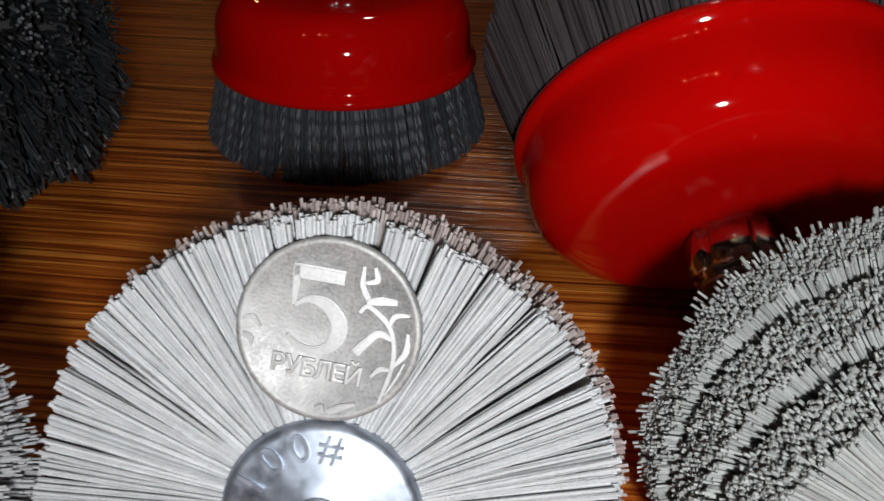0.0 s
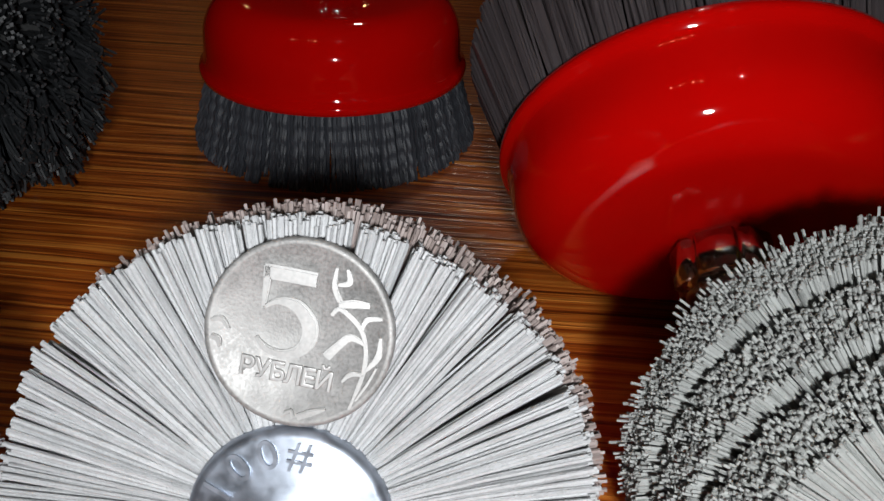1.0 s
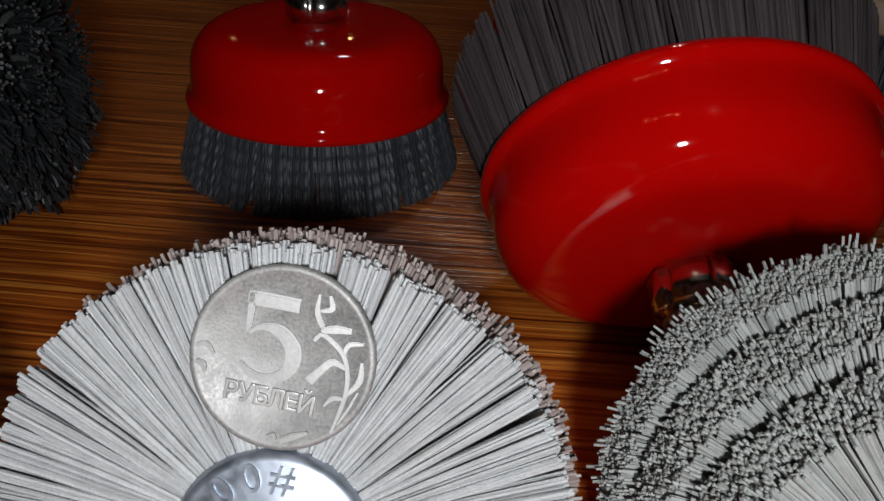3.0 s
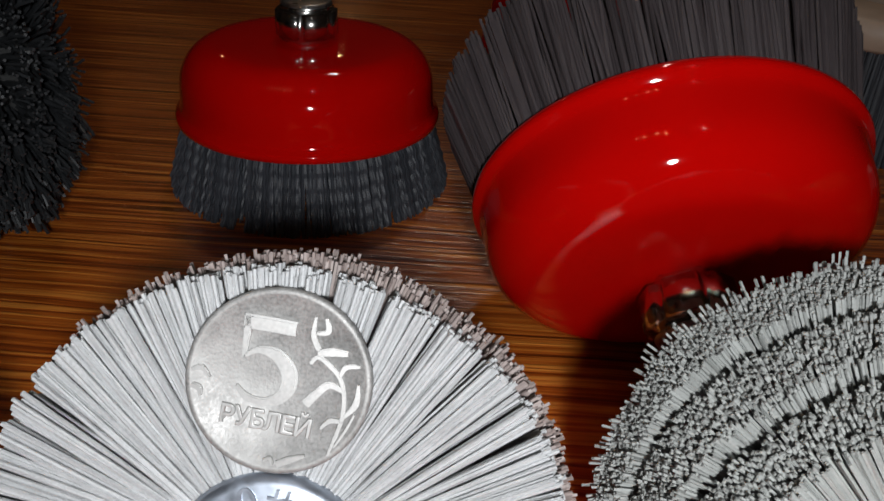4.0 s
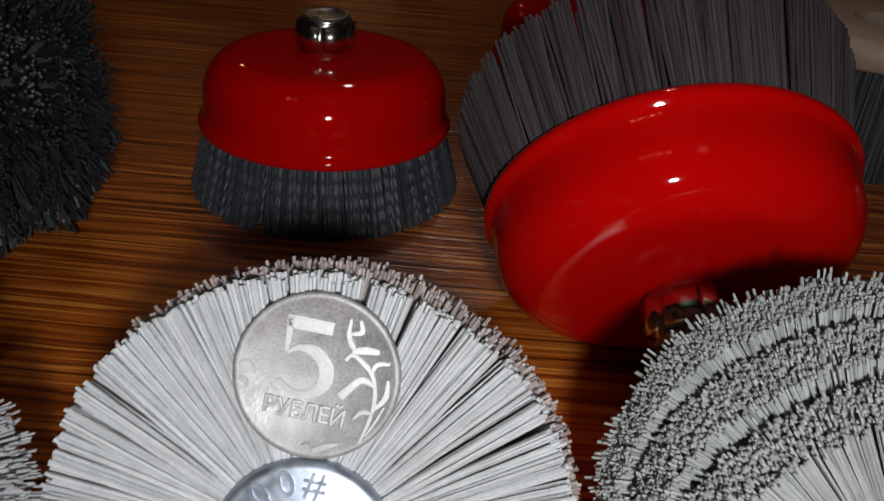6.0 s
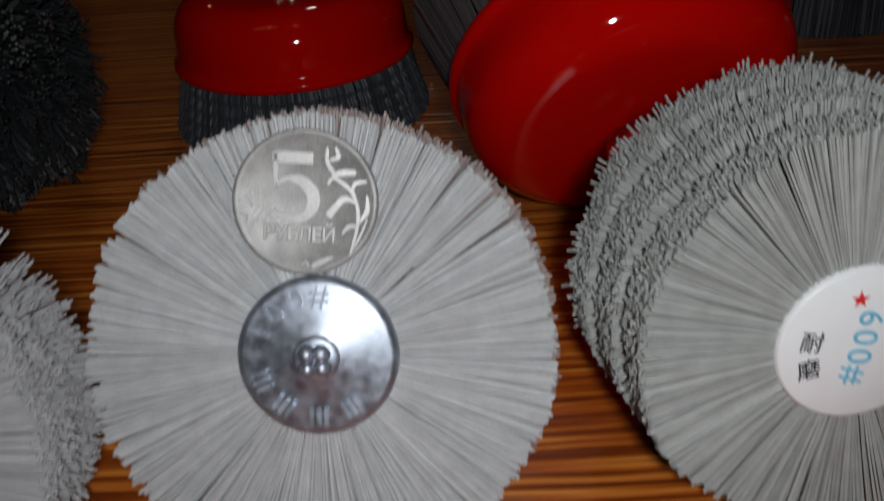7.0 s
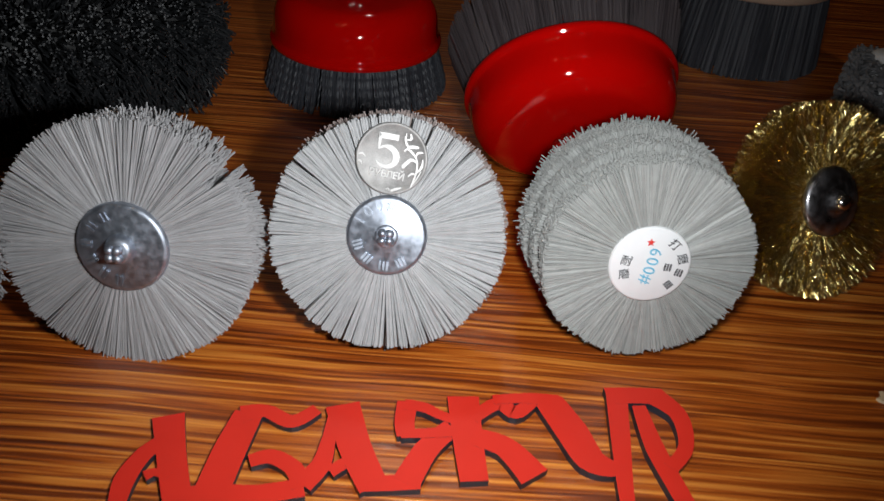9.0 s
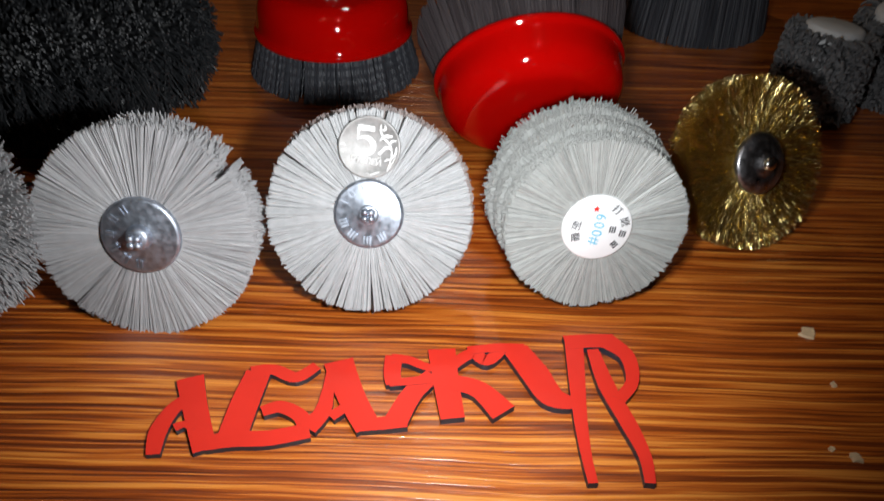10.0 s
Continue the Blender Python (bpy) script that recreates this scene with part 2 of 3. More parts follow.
def box(x0, x1, y0, y1, z0, z1, bevel=0.0):
    bm = bmesh.new()
    bmesh.ops.create_cube(bm, size=1.0)
    bmesh.ops.transform(bm, matrix=Matrix.Translation(((x0 + x1) / 2, (y0 + y1) / 2, (z0 + z1) / 2)) @ Matrix.Diagonal((x1 - x0, y1 - y0, z1 - z0, 1)), verts=bm.verts[:])
    if bevel:
        bmesh.ops.bevel(bm, geom=bm.edges[:], offset=bevel, segments=2, affect="EDGES")
    return bm


# ---- setting ----
table = thing("table", pose(0, 0.25, 0), "dark-stained glossy pine table with streaky grain", "table")
part("tabletop", box(-0.7, 0.7, -0.5, 0.5, -0.03, 0.0, 0.002), WOOD, table, smooth=False)
for x in (-0.64, 0.64):
    for y in (-0.44, 0.44):
        part("leg", box(x - 0.03, x + 0.03, y - 0.03, y + 0.03, -0.75, -0.03, 0.003), WOOD, table, smooth=False)
for name, b in (("floor", (-1.0, 1.0, -1.0, 1.4, -0.83, -0.75)), ("ceiling", (-1.0, 1.0, -1.0, 1.4, 1.35, 1.40)), ("wall_north", (-1.0, 1.0, 1.4, 1.45, -0.75, 1.35)),
                ("wall_south", (-1.0, 1.0, -1.05, -1.0, -0.75, 1.35)), ("wall_west", (-1.05, -1.0, -1.0, 1.4, -0.75, 1.35)), ("wall_east", (1.0, 1.05, -1.0, 1.4, -0.75, 1.35))):
    tagged(part(name, box(*b), WALL, smooth=False), "plain dark room surface in deep shade", "room surface", kind="structure")

# ---- wheel brushes ----


def hub_profile(r, dish=0.0012):
    return [(0, 0.0016), (r * 0.30, 0.0016), (r * 0.42, 0.0005), (r * 0.9, 0.0009), (r * 0.97, 0.0005), (r, -0.0005), (r, -0.0016), (r * 0.4, -0.003), (0, -0.003)]


def rivet(parent, r, tall):
    part("rivet", lathe([(0, tall), (r * 0.35, tall), (r * 0.5, tall * 0.8), (r * 0.62, tall * 0.85), (r * 0.8, tall * 0.55), (r, tall * 0.1), (r, -0.001)], 40, "Y"), ZINC, parent)
    for k in range(4):
        a = math.pi / 4 + k * math.pi / 2
        bead = lathe([(0, r * 0.34), (r * 0.2, r * 0.27), (r * 0.3, 0.0), (0, -r * 0.1)], 12, "Y")
        bmesh.ops.translate(bead, verts=bead.verts[:], vec=(r * 0.32 * math.cos(a), -tall, r * 0.32 * math.sin(a)))
        part("rivet_lug", bead, ZINC, parent)


def stands(x, y, z, tilt, yaw):
    """The pose of a wheel brush that leans back on its rim, with the middle of its face at (x, y, z)."""
    return Matrix.Translation((x, y, z)) @ Matrix.Rotation(radians(yaw), 4, "Z") @ Matrix.Rotation(radians(-tilt), 4, "X")


def shank(parent, depth, length):
    part("shank", lathe([(0, -depth), (0.006, -depth), (0.006, -depth - 0.004), (0.003, -depth - 0.005), (0.003, -depth - length), (0, -depth - length)], 24, "Y"), CHROME, parent)


# the brush that carries the coin
R1 = 0.0417
m1 = stands(0.0, 0.10, 0.0444, 26.6, 0)
wheel = thing("wheel_brush", m1, "round brush of white abrasive nylon filaments with zinc hub", "wheel brush", "wheel brushes")
lines = wheel_lines(2500, 0.012, R1, 0.0, 0.0060, 66, 3, fray=0.0006, pinch=0.76)
bristles(sweep(lines, np.full(len(lines), 0.00034), 6), WHITE_NYLON, wheel, "white grit-filled nylon filaments in tufts")
lines = wheel_lines(4600, 0.012, R1 + 0.0012, 0.0075, 0.0165, 60, 4, fray=0.0010, pinch=0.97, splay=0.1)
bristles(sweep(lines, np.full(len(lines), 0.00030), 4), BROWN_NYLON, wheel, "brownish filaments of the rear row", "rear_bristles")
part("core", lathe([(0, 0.0), (0.0225, -0.0035), (0.0225, -0.0165), (0, -0.019)], 48, "Y"), CORE, wheel)
hub = part("hub_plate", lathe([(r, h + 0.0012) for r, h in hub_profile(0.0143)], 72, "Y"), ZINC, wheel, "zinc-plated stamped hub plate")
rivet(wheel, 0.0055, 0.0045)
shank(wheel, 0.019, 0.03)
for ch, deg in (("#", 84), ("0", 107), ("0", 130), ("1", 153)):
    a = radians(deg)
    w = words(ch, 0.0058, 0.0004, Matrix.Translation((0.0108 * math.cos(a), -0.0020, 0.0108 * math.sin(a))) @ Matrix.Rotation(-(a - math.pi / 2), 4, "Y"))
    part("stamped_mark", w, ZINC, wheel, smooth=False)
for deg in (-160, -128, -92, -58):
    a = radians(deg)
    for dx in (-0.0013, 0.0, 0.0013):
        w = box(dx - 0.0004, dx + 0.0004, -0.0004, 0.0004, -0.0015, 0.0015)
        bmesh.ops.transform(w, matrix=Matrix.Translation((0.0106 * math.cos(a), -0.0021, 0.0106 * math.sin(a))) @ Matrix.Rotation(-(a - math.pi / 2), 4, "Y"), verts=w.verts[:])
        part("stamped_mark", w, ZINC, wheel, smooth=False)

# the coin leans on the face and stands on the hub plate
coin = thing("coin", m1 @ pose(0, -0.0012, 0.0271), "worn silver five-rouble coin leaning on the white brush", "coin")
part("disc", lathe([(0, 0.0005), (0.0113, 0.0005), (0.0116, 0.0008), (0.0122, 0.0008), (0.0125, 0.0005), (0.0125, -0.0008), (0.0122, -0.0010), (0, -0.0010)], 120, "Y"), COIN, coin)
for k, ch in enumerate("РУБЛЕЙ"):
    part("letter", words(ch, 0.0034, 0.0002, pose(-0.0066 + 0.00204 * k, -0.0006, -0.0049 - 0.00025 * k, 0, 7), 0.00012), RELIEF, coin, smooth=False)


def relief(name, points, widths):
    """One raised, round-backed stroke of the coin's picture."""
    bm = ribbon(points, widths, -0.0001, 0.0004)
    ridge = ribbon(points, [w * 0.66 for w in widths], 0.0003, 0.00062)
    extra = bpy.data.meshes.new("ridge")
    ridge.to_mesh(extra)
    ridge.free()
    bm.from_mesh(extra)
    bpy.data.meshes.remove(extra)
    bmesh.ops.transform(bm, matrix=pose(0, -0.0005, 0, 90), verts=bm.verts[:])
    part(name, bm, RELIEF, coin, smooth=False)


relief("numeral", [(-0.0048, 0.0079), (-0.0014, 0.0076), (0.0021, 0.0072)], [0.00196, 0.00196, 0.00190])
relief("numeral", [(-0.0043, 0.0086), (-0.0044, 0.0061), (-0.0047, 0.0030)], [0.00108, 0.00095, 0.00051])
relief("numeral", [(-0.0047, 0.0031), (-0.0028, 0.0041), (-0.0003, 0.0036), (0.0014, 0.0015), (0.0014, -0.0006), (0.0001, -0.0023), (-0.0021, -0.0028), (-0.0042, -0.0022), (-0.0055, -0.0008)], [0.00038, 0.00082, 0.00177, 0.00222, 0.00209, 0.00152, 0.00101, 0.00095, 0.00044])
relief("stem", [(0.0071, -0.0094), (0.0081, -0.0066), (0.0088, -0.0041), (0.0089, -0.0015), (0.0083, 0.0009), (0.0070, 0.0025), (0.0052, 0.0037), (0.0042, 0.0028)], [0.00032, 0.00051, 0.00057, 0.00057, 0.00057, 0.00063, 0.00057, 0.00051])
relief("leaf", [(0.0052, 0.0047), (0.0044, 0.0066), (0.0046, 0.0090)], [0.00070, 0.00070, 0.00032])
relief("leaf", [(0.0048, 0.0068), (0.0063, 0.0072), (0.0060, 0.0089)], [0.00038, 0.00082, 0.00038])
relief("leaf", [(0.0051, 0.0042), (0.0070, 0.0045), (0.0091, 0.0044)], [0.00082, 0.00114, 0.00070])
relief("leaf", [(0.0082, 0.0013), (0.0089, 0.0026), (0.0108, 0.0028)], [0.00044, 0.00070, 0.00038])
relief("leaf", [(0.0090, -0.0041), (0.0105, -0.0022), (0.0107, 0.0004)], [0.00044, 0.00089, 0.00032])
relief("leaf", [(0.0086, -0.0006), (0.0068, 0.0001), (0.0052, -0.0012), (0.0038, -0.0027)], [0.00051, 0.00095, 0.00108, 0.00127])
relief("leaf", [(0.0089, -0.0048), (0.0072, -0.0047), (0.0060, -0.0058)], [0.00038, 0.00070, 0.00032])
relief("leaf", [(0.0104, -0.0036), (0.0093, -0.0059), (0.0079, -0.0082)], [0.00025, 0.00038, 0.00025])
relief("scroll", [(-0.0115, 0.0009), (-0.0102, 0.0012), (-0.0091, -0.0001)], [0.00051, 0.00076, 0.00032])
relief("scroll", [(-0.0115, -0.0012), (-0.0105, -0.0016), (-0.0103, -0.0026)], [0.00070, 0.00089, 0.00032])
relief("scroll", [(-0.0014, -0.0107), (-0.0005, -0.0103), (-0.0002, -0.0112)], [0.00038, 0.00044, 0.00038])
relief("scroll", [(0.0004, -0.0111), (0.0021, -0.0104), (0.0041, -0.0097)], [0.00082, 0.00095, 0.00032])

# the brush of stacked discs with the sticker
R2 = 0.0378
m2 = stands(0.0928, 0.0971, 0.0433, 10.2, 4.4)
stack = thing("wheel_brush", m2, "thick grey brush of stacked nylon discs with white sticker", "wheel brush", "wheel brushes")
sets = []
for k, (d0, d1, rr) in enumerate(((0.0, 0.0098, R2), (0.0132, 0.0240, R2 + 0.0014), (0.0274, 0.0370, R2 + 0.0028))):
    sets.append(wheel_lines(9000, 0.012, rr, d0, d1, 90, 20 + k, fray=0.0006, splay=0.12, pinch=0.93))
sets.append(wheel_lines(500, 0.012, R2 + 0.0036, 0.0365, 0.0392, 60, 29, fray=0.0014, splay=0.3))
lines = np.concatenate(sets)
bristles(sweep(lines, np.full(len(lines), 0.00026), 4), GREY_NYLON, stack, "three dense rows of grey nylon filaments")
part("core", lathe([(0, 0.0), (0.027, -0.003), (0.027, -0.032), (0, -0.035)], 48, "Y"), CORE, stack)
part("sticker", lathe([(0, 0.0012), (0.0139, 0.0012), (0.0145, 0.0009), (0.0145, -0.002), (0, -0.003)], 64, "Y"), PAPER, stack, "white paper sticker on the hub")
shank(stack, 0.035, 0.03)


def on_face(u, v, deg):
    return Matrix.Translation((u, -0.0013, v)) @ Matrix.Rotation(radians(deg), 4, "Y")


for k, ch in enumerate("600#"):
    d = (k - 1.5) * 0.0036
    part("grade_digit", words(ch, 0.0062, 0.0001, on_face(-0.0009 * (k - 1.5) / 1.5, -0.0003 - d, 100)), BLUE_INK, stack, "pale blue printed digit", smooth=False)
star = bmesh.new()
tips = [star.verts.new(((0.0017 if i % 2 == 0 else 0.0007) * math.sin(i * math.pi / 5), 0, (0.0017 if i % 2 == 0 else 0.0007) * math.cos(i * math.pi / 5))) for i in range(10)]
star.faces.new(tips)
bmesh.ops.transform(star, matrix=on_face(-0.0012, 0.0088, 0), verts=star.verts[:])
part("star", star, RED_INK, stack, smooth=False)
for ch, deg, rad, rot in (("打", 48, 0.0108, 40), ("磨", 14, 0.0112, 70), ("耐", 172, 0.0088, 10), ("磨", 205, 0.0096, -10)):
    a = radians(deg)
    part("character", words(ch, 0.0042, 0.0001, on_face(rad * math.cos(a), rad * math.sin(a), rot)), INK, stack, smooth=False)
for deg, rad in ((-14, 0.0110), (-44, 0.0108), (-6, 0.0064)):
    a = radians(deg)
    for dx in (-0.0010, 0.0, 0.0010):
        w = box(dx - 0.0003, dx + 0.0003, -0.0001, 0.0001, -0.0014, 0.0014)
        bmesh.ops.transform(w, matrix=on_face(rad * math.cos(a), rad * math.sin(a), -deg), verts=w.verts[:])
        part("ink_bar", w, INK, stack, smooth=False)

# the larger brush with the split rim
R3 = 0.0440
m3 = stands(-0.0881, 0.0851, 0.0418, 16.2, -2.1)
split = thing("wheel_brush", m3, "large grey nylon brush with a notch in its rim", "wheel brush", "wheel brushes")
lines = np.concatenate([wheel_lines(5600, 0.013, R3, 0.0, 0.006, 60, 31, fray=0.0008, pinch=0.9), wheel_lines(3000, 0.013, R3 - 0.0005, 0.007, 0.013, 44, 32, splay=0.2), wheel_lines(3400, 0.013, R3 - 0.0010, 0.0165, 0.0240, 44, 33, splay=0.2)])
ang = np.arctan2(lines[:, 2, 2], lines[:, 2, 0])
gap = np.abs(ang - radians(40)) < 0.040
short = lines[gap]
short[:, 1:] = short[:, :1] + (short[:, 1:] - short[:, :1]) * 0.80
lines[gap] = short
bristles(sweep(lines, np.full(len(lines), 0.00023), 4), MAUVE_NYLON, split, "mauve-grey nylon filaments in tufts")
part("core", lathe([(0, 0.0), (0.025, -0.004), (0.025, -0.021), (0, -0.024)], 48, "Y"), CORE, split)
part("hub_plate", lathe([(r, h + 0.0012) for r, h in hub_profile(0.0160)], 72, "Y"), ZINC, split, "zinc-plated stamped hub plate")
rivet(split, 0.0060, 0.0075)
for deg in (118, 146, 178, 206, 236, 264):
    a = radians(deg)
    for dx in (-0.0008, 0.0009):
        w = box(dx - 0.0005, dx + 0.0005, -0.0004, 0.0004, -0.0016, 0.0016)
        bmesh.ops.transform(w, matrix=Matrix.Translation((0.0118 * math.cos(a), -0.0021, 0.0118 * math.sin(a))) @ Matrix.Rotation(-(a - math.pi / 2), 4, "Y"), verts=w.verts[:])
        part("stamped_mark", w, ZINC, split, smooth=False)
shank(split, 0.024, 0.03)

# the brush beyond it
m4 = stands(-0.1808, 0.0767, 0.0466, 14.0, -30)
beyond = thing("wheel_brush", m4, "fluffy grey nylon brush standing beside the notched one", "wheel brush", "wheel brushes")
sets = [wheel_lines(3200, 0.013, R3, d, d + 0.009, 50, 40 + k, splay=0.5, fray=0.002, pinch=0.95) for k, d in enumerate((0.0, 0.011, 0.022))]
lines = np.concatenate(sets)
bristles(sweep(lines, np.full(len(lines), 0.00028), 4), MAUVE_NYLON, beyond, "frayed grey nylon filaments")
part("core", lathe([(0, 0.0), (0.025, -0.004), (0.025, -0.027), (0, -0.031)], 48, "Y"), CORE, beyond)
part("hub_plate", lathe([(r, h + 0.0012) for r, h in hub_profile(0.0160)], 72, "Y"), ZINC, beyond)
shank(beyond, 0.031, 0.03)

# ---- cup brushes ----


def cup_profile(r, h):
    pr = [(0, h), (r * 0.45, h), (r * 0.60, h), (r * 0.66, h * 0.99)]
    for i in range(1, 13):
        a = i / 13 * math.pi / 2
        pr.append((r * (0.66 + 0.285 * math.sin(a)), h * (0.42 + 0.57 * math.cos(a))))
    pr += [(r * 0.948, h * 0.38), (r * 0.952, h * 0.26), (r * 0.958, h * 0.16), (r * 0.972, h * 0.10), (r * 0.992, h * 0.075), (r, h * 0.03), (r * 0.995, -0.0008), (r * 0.965, -0.0015), (r * 0.93, 0.002), (r * 0.88, h * 0.4), (0, h * 0.8)]
    return pr


def nut(parent, base, r, h):
    bm = bmesh.new()
    bmesh.ops.create_cone(bm, cap_ends=True, segments=6, radius1=r, radius2=r, depth=h)
    bmesh.ops.bevel(bm, geom=bm.edges[:], offset=r * 0.2, segments=4, affect="EDGES")
    bmesh.ops.translate(bm, verts=bm.verts[:], vec=(0, 0, base + h / 2))
    ob = part("hex_nut", bm, CHROME, parent, "bright chrome hexagon nut")
    part("thread_hole", lathe([(0, base + h + 0.0002), (r * 0.55, base + h + 0.0002), (r * 0.60, base + h + 0.0006), (r * 0.72, base + h + 0.0006), (r * 0.76, base + h - 0.0005)], 32), GUNMETAL, ob)


def cup_lines(count, r_in, r_out, flare, length, seed, crimp=0.0, rings=3, fray=0.0012):
    rng = np.random.default_rng(seed)
    a = rng.random(count) * 2 * math.pi
    a = a + 0.03 * np.sin(a * 40)
    ring = np.sqrt(rng.random(count) * (r_out ** 2 - r_in ** 2) + r_in ** 2)
    ring[: count // 2] = r_out - rng.random(count // 2) * 0.002
    tip = length + rng.normal(0, fray, count)
    out = []
    lean = rng.normal(0, 0.02, count)
    for f in np.linspace(0, 1, rings):
        r = ring * (1 + (flare - 1) * f) + crimp * np.sin(f * 2 * math.pi * 5.5)
        aa = a + lean * f
        out.append(np.stack([r * np.cos(aa), r * np.sin(aa), 0.002 - (tip + 0.002) * f], -1))
    return np.stack(out, 1)


def cup_brush(m, r, h, length, flare, mat, label, seed, crimp=0.0, rings=3, count=3000):
    cup = thing("cup_brush", m, label, "cup brush", "cup brushes")
    part("cup", lathe(cup_profile(r, h), 128), RED, cup, "glossy red enamelled steel cup")
    nut(cup, h - 0.0005, 0.0125, 0.014)
    lines = cup_lines(count, r * 0.6, r * 0.93, flare, length, seed, crimp, rings)
    bristles(sweep(lines, np.full(len(lines), 0.00045), 4), mat, cup, "dense ring of dark nylon filaments")
    return cup


cup_brush(pose(-0.0394, 0.3205, 0.0269), 0.0499, 0.0275, 0.0269, 1.17, DARK_NYLON, "red enamelled cup brush standing on its dark crimped bristles", 51, 0.00032, 34)
# tipped over on its nut, bristles up
AX = Vector((-0.123, 0.864, 0.487)).normalized()
tip = (-AX).to_track_quat("Z", "Y").to_matrix().to_4x4()
cup_brush(Matrix.Translation((0.0735, 0.2150, 0.0510)) @ tip, 0.0492, 0.0260, 0.031, 1.20, SLATE_NYLON, "red enamelled cup brush tipped over with slate bristles upward", 52)
cup_brush(pose(0.0741, 0.398, 0.036), 0.0490, 0.0275, 0.036, 1.08, SLATE_NYLON, "red enamelled cup brush standing behind the others", 53)

# ---- the beige disc brush at the back ----
disc = thing("disc_brush", pose(0.2149, 0.4206, 0.049), "beige plate brush standing on long black bristles", "disc brush")
part("plate", lathe([(0.016, 0.013), (0.050, 0.013), (0.053, 0.011), (0.053, 0.001), (0.050, -0.001), (0.016, -0.001), (0.016, 0.013)], 96), BEIGE, disc, "beige plastic backing plate with a centre hole")
lines = cup_lines(2600, 0.024, 0.050, 1.14, 0.0485, 61)
bristles(sweep(lines, np.full(len(lines), 0.0006), 4), DARK_NYLON, disc, "long black nylon filaments")

# ---- the big black roller brush ----
ROLL = 0.0555
AXD = Vector((0.76, 0.65, 0)).normalized()
BACK = Vector((-AXD.y, AXD.x, 0))
contact = Vector((-0.119, 0.278, 0))
roll_m = Matrix.Translation(contact - AXD * 0.06 + Vector((0, 0, ROLL))) @ Vector((0, 0, 1)).rotation_difference(AXD).to_matrix().to_4x4()
roller = thing("roller_brush", roll_m, "big roller brush of curled black nylon tufts", "roller brush")
rng = np.random.default_rng(71)
N = 14000
zz = rng.random(N) * 0.12 - 0.06
aa = rng.random(N) * 2 * math.pi
edge = np.clip((np.abs(zz) - 0.036) / 0.024, 0, 1)
rr = ROLL - 0.022 * edge ** 2 - np.abs(rng.normal(0, 0.0014, N)) - 0.0018 * np.sin(zz * 900 + 3 * np.sin(aa * 9)) ** 2
tuft = (np.floor(zz / 0.0042) * 131 + np.floor(aa * 12.0)).astype(int)
bend = np.stack([0.0022 * np.sin(tuft * q) for q in (12.9898, 78.233, 37.719)], -1) + rng.normal(0, 0.0011, (N, 3))
pts = []
for f in (0.0, 0.45, 0.8, 1.0):
    r = (rr - 0.016) + 0.016 * f
    base = np.stack([r * np.cos(aa), r * np.sin(aa), zz + np.sign(zz) * edge * 0.004 * f], -1)
    pts.append(base + bend * f * f + rng.normal(0, 0.0004, (N, 3)) * (f > 0))
bristles(sweep(np.stack(pts, 1), 0.00040 + 0.0002 * rng.random(N), 4), BLACK_NYLON, roller, "curled black nylon filaments")
part("core", lathe([(0, -0.052), (0.034, -0.052), (0.037, -0.048), (0.037, 0.048), (0.034, 0.052), (0, 0.052)], 64), CORE, roller)

# ---- brass wire wheel ----
BR = 0.0415
brass = thing("wire_wheel", stands(0.1782, 0.1544, 0.0400, 27.8, 26.4), "flared brass wire wheel with dull steel cap", "wire wheel")
rng = np.random.default_rng(81)
N = 15000
phase = rng.random(N) * 6.283
a = rng.random(N) * 2 * math.pi
y0 = (rng.random(N) - 0.5) * 0.006
y1 = (rng.random(N) - 0.5) * 0.017
r1 = BR - np.abs(rng.normal(0, 0.0012, N))
pts = []
for f in np.linspace(0, 1, 12):
    r = 0.008 + (r1 - 0.008) * f
    aw = a + 0.014 * np.sin(f * 26 + phase) + 0.02 * f * np.sin(phase * 5)
    pts.append(np.stack([r * np.cos(aw), 0.0085 + y0 + (y1 - y0) * f ** 1.3 + 0.0008 * np.sin(f * 24 + phase * 3), r * np.sin(aw)], -1))
bristles(sweep(np.stack(pts, 1), np.full(N, 0.00010), 3), BRASS, brass, "crimped brass wires")
part("cap", lathe([(0, 0.0050), (0.0043, 0.0050), (0.0054, 0.0027), (0.0075, 0.0030), (0.0134, 0.0016), (0.0146, 0.0002), (0.0146, -0.001), (0.0065, -0.004), (0.0065, -0.012), (0, -0.012)], 56, "Y"), GUNMETAL, brass, "dull steel retaining cap")
part("screw", lathe([(0, 0.0080), (0.0024, 0.0080), (0.0032, 0.0066), (0.0032, 0.004)], 24, "Y"), CHROME, brass)
shank(brass, 0.020, 0.03)


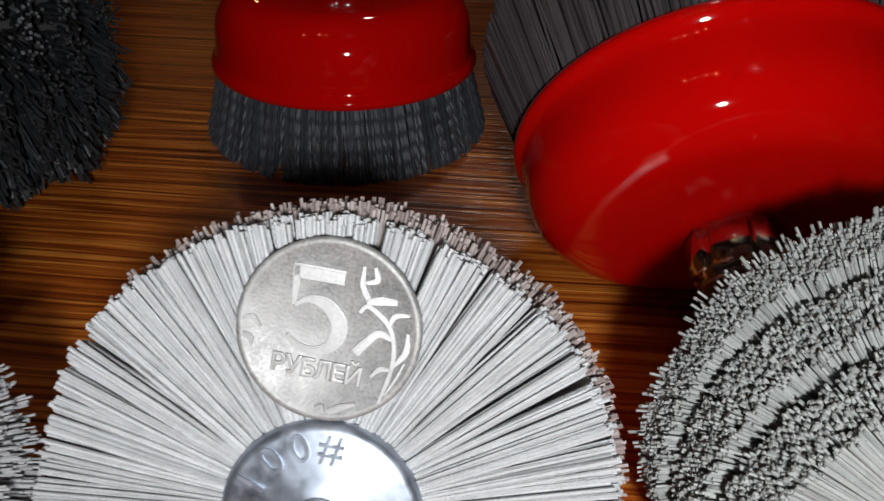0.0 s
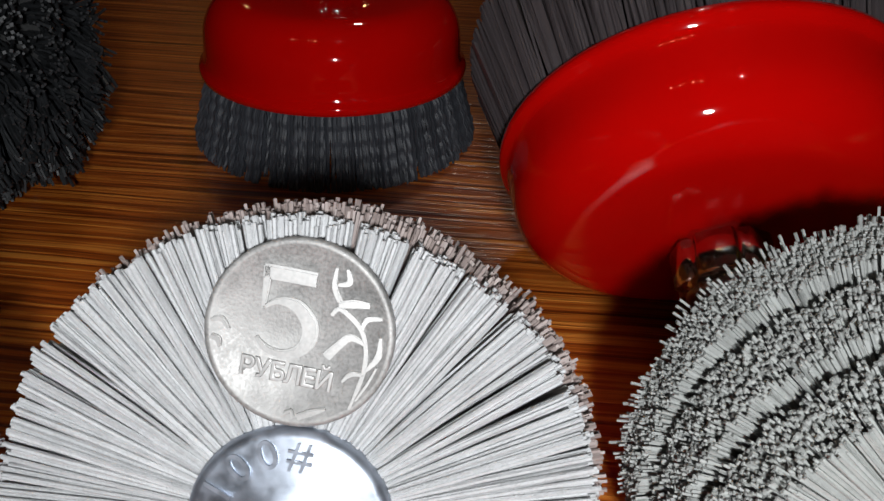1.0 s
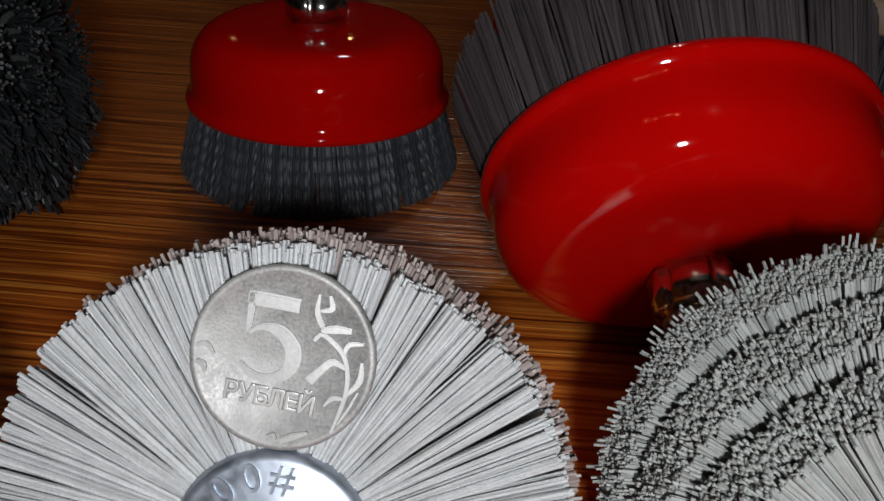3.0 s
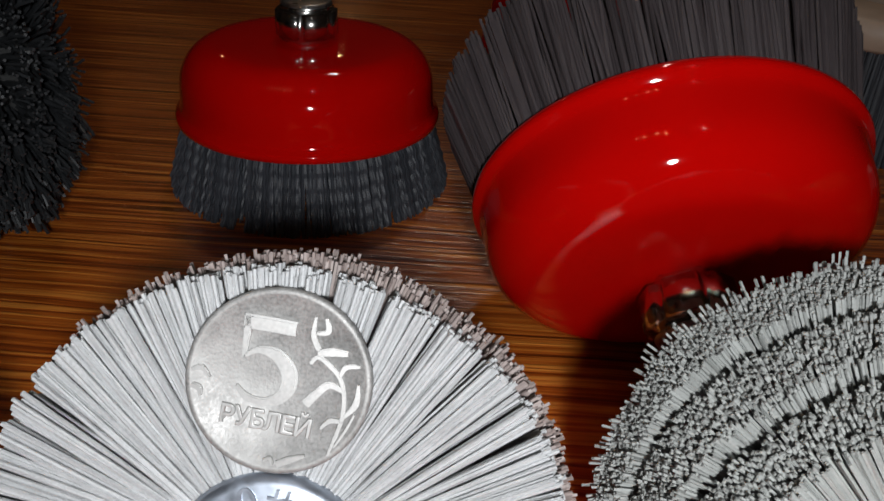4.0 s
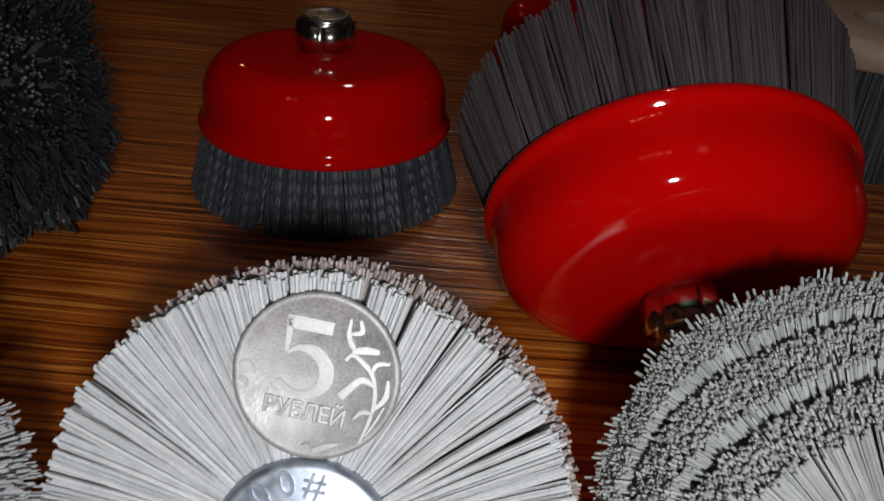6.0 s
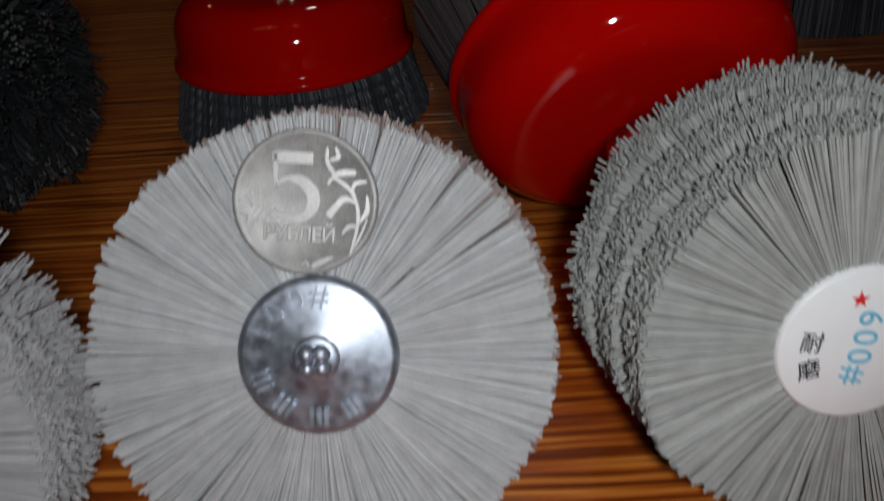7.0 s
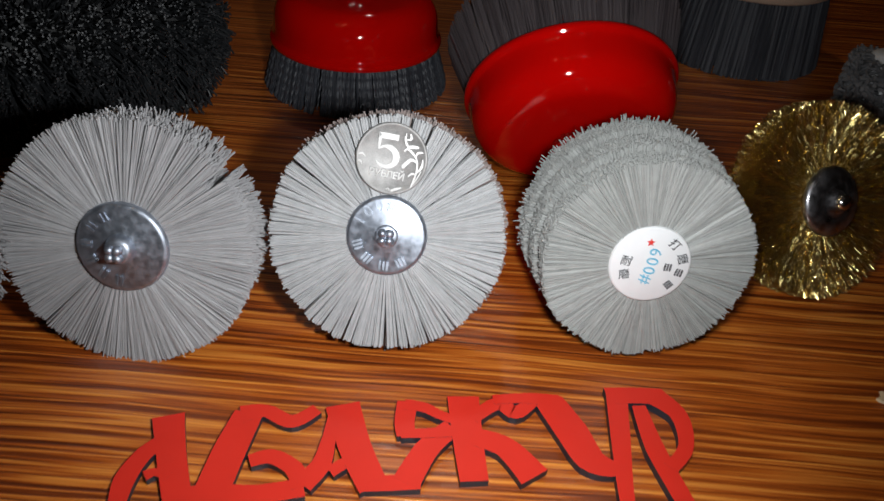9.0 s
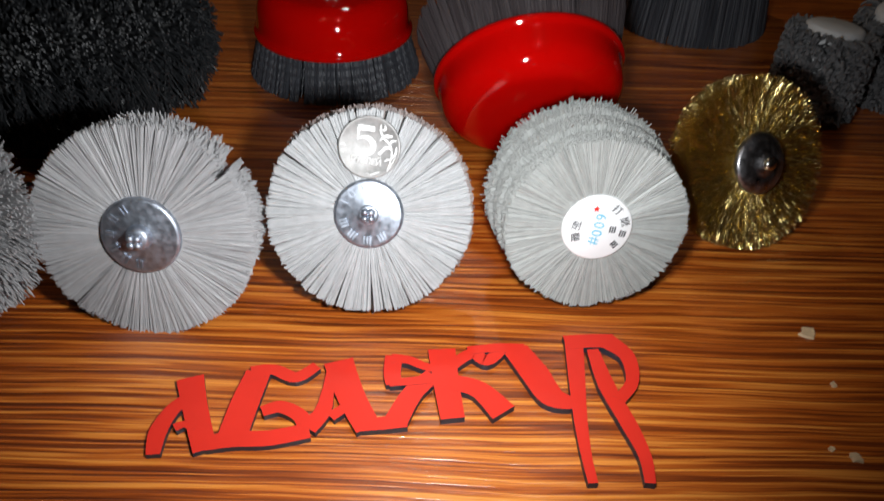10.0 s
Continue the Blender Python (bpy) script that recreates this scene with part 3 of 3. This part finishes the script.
# ---- grey flap brushes ----
def flap_brush(m, r, h, seed, label):
    ob = thing("flap_brush", m, label, "flap brush", "flap brushes")
    rng = np.random.default_rng(seed)
    n = 1200
    a, z, ln = rng.random(n) * 6.283, rng.random(n) * h, r - np.abs(rng.normal(0, 0.002, n))
    pts = []
    curl = rng.normal(0, 0.25, n)
    for f in (0.0, 0.5, 0.8, 1.0):
        aw = a + curl * f * f
        rad = r * 0.45 + (ln - r * 0.45) * f
        pts.append(np.stack([rad * np.cos(aw), rad * np.sin(aw), z + 0.002 * f * rng.normal(0, 1, n)], -1))
    bristles(sweep(np.stack(pts, 1), 0.0007 + 0.0006 * rng.random(n), 5), GREY_FLAP, ob, "ragged dark grey abrasive flaps")
    part("core", lathe([(0, h + 0.0035), (r * 0.52, h + 0.0035), (r * 0.60, h + 0.002), (r * 0.60, 0.0), (0, 0.0)], 40), MILKY, ob, "milky plastic core")
    return ob


flap_brush(pose(0.2560, 0.2800, 0.002, -6, 4, 0), 0.028, 0.049, 91, "grey abrasive flap brush with milky plastic core")
flap_brush(pose(0.3140, 0.3040, 0.003, 4, -8, 0), 0.028, 0.053, 92, "grey abrasive flap brush beside its twin")

# ---- red cut-out sign ----
sign = thing("cutout_sign", pose(0, 0, 0), "glossy red cut-out word sign with dark edges lying flat", "sign")
THICK = 0.0022
COUNT = [0]


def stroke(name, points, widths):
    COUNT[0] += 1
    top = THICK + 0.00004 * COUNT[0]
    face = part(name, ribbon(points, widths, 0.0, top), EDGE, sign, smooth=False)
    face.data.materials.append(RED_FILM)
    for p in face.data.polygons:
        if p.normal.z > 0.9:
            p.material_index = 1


stroke("letter_a", [(-0.0703, 0.0110), (-0.0713, 0.0213), (-0.0688, 0.0310), (-0.0646, 0.0366)], [0.0049, 0.0069, 0.0059, 0.0056])
stroke("letter_a", [(-0.0662, 0.0471), (-0.0606, 0.0322), (-0.0527, 0.0134)], [0.0105, 0.0091, 0.0084])
stroke("letter_a", [(-0.0659, 0.0228), (-0.0629, 0.0245), (-0.0585, 0.0234)], [0.0040, 0.0031, 0.0032])
stroke("letter_be", [(-0.0404, 0.0509), (-0.0428, 0.0346), (-0.0445, 0.0162)], [0.0097, 0.0109, 0.0108])
stroke("letter_be", [(-0.0428, 0.0499), (-0.0350, 0.0522), (-0.0255, 0.0485), (-0.0181, 0.0548)], [0.0077, 0.0054, 0.0055, 0.0047])
stroke("letter_be", [(-0.0533, 0.0160), (-0.0436, 0.0184), (-0.0308, 0.0192), (-0.0169, 0.0231)], [0.0062, 0.0072, 0.0069, 0.0070])
stroke("letter_be", [(-0.0356, 0.0312), (-0.0290, 0.0336), (-0.0212, 0.0296), (-0.0176, 0.0230)], [0.0049, 0.0057, 0.0059, 0.0060])
stroke("letter_a", [(-0.0177, 0.0239), (-0.0131, 0.0320), (-0.0122, 0.0432), (-0.0112, 0.0530)], [0.0074, 0.0064, 0.0045, 0.0056])
stroke("letter_a", [(-0.0099, 0.0294), (-0.0048, 0.0340), (-0.0013, 0.0351)], [0.0045, 0.0043, 0.0048])
stroke("letter_a", [(-0.0099, 0.0575), (-0.0032, 0.0396), (0.0046, 0.0246)], [0.0118, 0.0107, 0.0096])
stroke("letter_zhe", [(0.0017, 0.0257), (0.0100, 0.0271), (0.0187, 0.0280)], [0.0053, 0.0061, 0.0050])
stroke("letter_zhe", [(0.0142, 0.0275), (0.0200, 0.0414), (0.0280, 0.0514)], [0.0091, 0.0081, 0.0070])
stroke("letter_zhe", [(0.0121, 0.0610), (0.0118, 0.0518), (0.0129, 0.0460)], [0.0071, 0.0068, 0.0064])
stroke("letter_zhe", [(0.0111, 0.0596), (0.0179, 0.0589), (0.0241, 0.0559), (0.0294, 0.0544)], [0.0049, 0.0044, 0.0039, 0.0044])
stroke("letter_zhe", [(0.0110, 0.0467), (0.0191, 0.0477), (0.0280, 0.0494)], [0.0039, 0.0039, 0.0048])
stroke("letter_zhe", [(0.0312, 0.0653), (0.0332, 0.0467), (0.0356, 0.0299)], [0.0112, 0.0101, 0.0091])
stroke("letter_zhe", [(0.0347, 0.0557), (0.0433, 0.0632), (0.0493, 0.0597), (0.0558, 0.0654)], [0.0048, 0.0055, 0.0058, 0.0041])
stroke("letter_zhe", [(0.0354, 0.0477), (0.0458, 0.0442), (0.0548, 0.0333)], [0.0076, 0.0086, 0.0108])
stroke("letter_u", [(0.0417, 0.0648), (0.0543, 0.0668), (0.0652, 0.0666)], [0.0042, 0.0048, 0.0056])
stroke("letter_u", [(0.0613, 0.0664), (0.0680, 0.0538), (0.0736, 0.0419), (0.0820, 0.0385)], [0.0106, 0.0119, 0.0106, 0.0053])
stroke("letter_u", [(0.0860, 0.0731), (0.0847, 0.0524), (0.0835, 0.0316), (0.0835, 0.0143), (0.0843, 0.0030)], [0.0079, 0.0067, 0.0052, 0.0039, 0.0036])
stroke("letter_er", [(0.0821, 0.0707), (0.0926, 0.0720), (0.1029, 0.0723)], [0.0078, 0.0075, 0.0080])
stroke("letter_er", [(0.0931, 0.0672), (0.0959, 0.0479), (0.1015, 0.0286), (0.1046, 0.0150), (0.1044, 0.0035)], [0.0049, 0.0070, 0.0065, 0.0049, 0.0038])
stroke("letter_er", [(0.0997, 0.0722), (0.1067, 0.0639), (0.1064, 0.0503), (0.0997, 0.0410)], [0.0094, 0.0067, 0.0050, 0.0050])

# ---- flakes on the table ----
def flake(x, y, size, turn, seed):
    rng = random.Random(seed)
    bm = bmesh.new()
    n = 11
    ring = [(size * (0.6 + 0.6 * rng.random()) * math.cos(i * 2 * math.pi / n) * 1.3, size * (0.6 + 0.6 * rng.random()) * math.sin(i * 2 * math.pi / n)) for i in range(n)]
    low = [bm.verts.new((px, py, 0)) for px, py in ring]
    high = [bm.verts.new((px * 0.85, py * 0.85, 0.0006 + 0.0004 * rng.random())) for px, py in ring]
    for i in range(n):
        bm.faces.new((low[i], low[(i + 1) % n], high[(i + 1) % n], high[i]))
    bm.faces.new(high)
    bm.faces.new(low[::-1])
    ob = part("wood_flake", bm, CHIP, smooth=False)
    ob.matrix_world = pose(x, y, 0, 0, 0, turn)
    tagged(ob, "small pale wood flake lying on the table", "flake", "flakes")


flake(0.1890, 0.0834, 0.0036, 20, 1)
flake(0.1888, 0.0540, 0.0013, 80, 2)
flake(0.1835, 0.0187, 0.0022, 140, 3)
flake(0.1761, 0.0222, 0.0012, 10, 4)
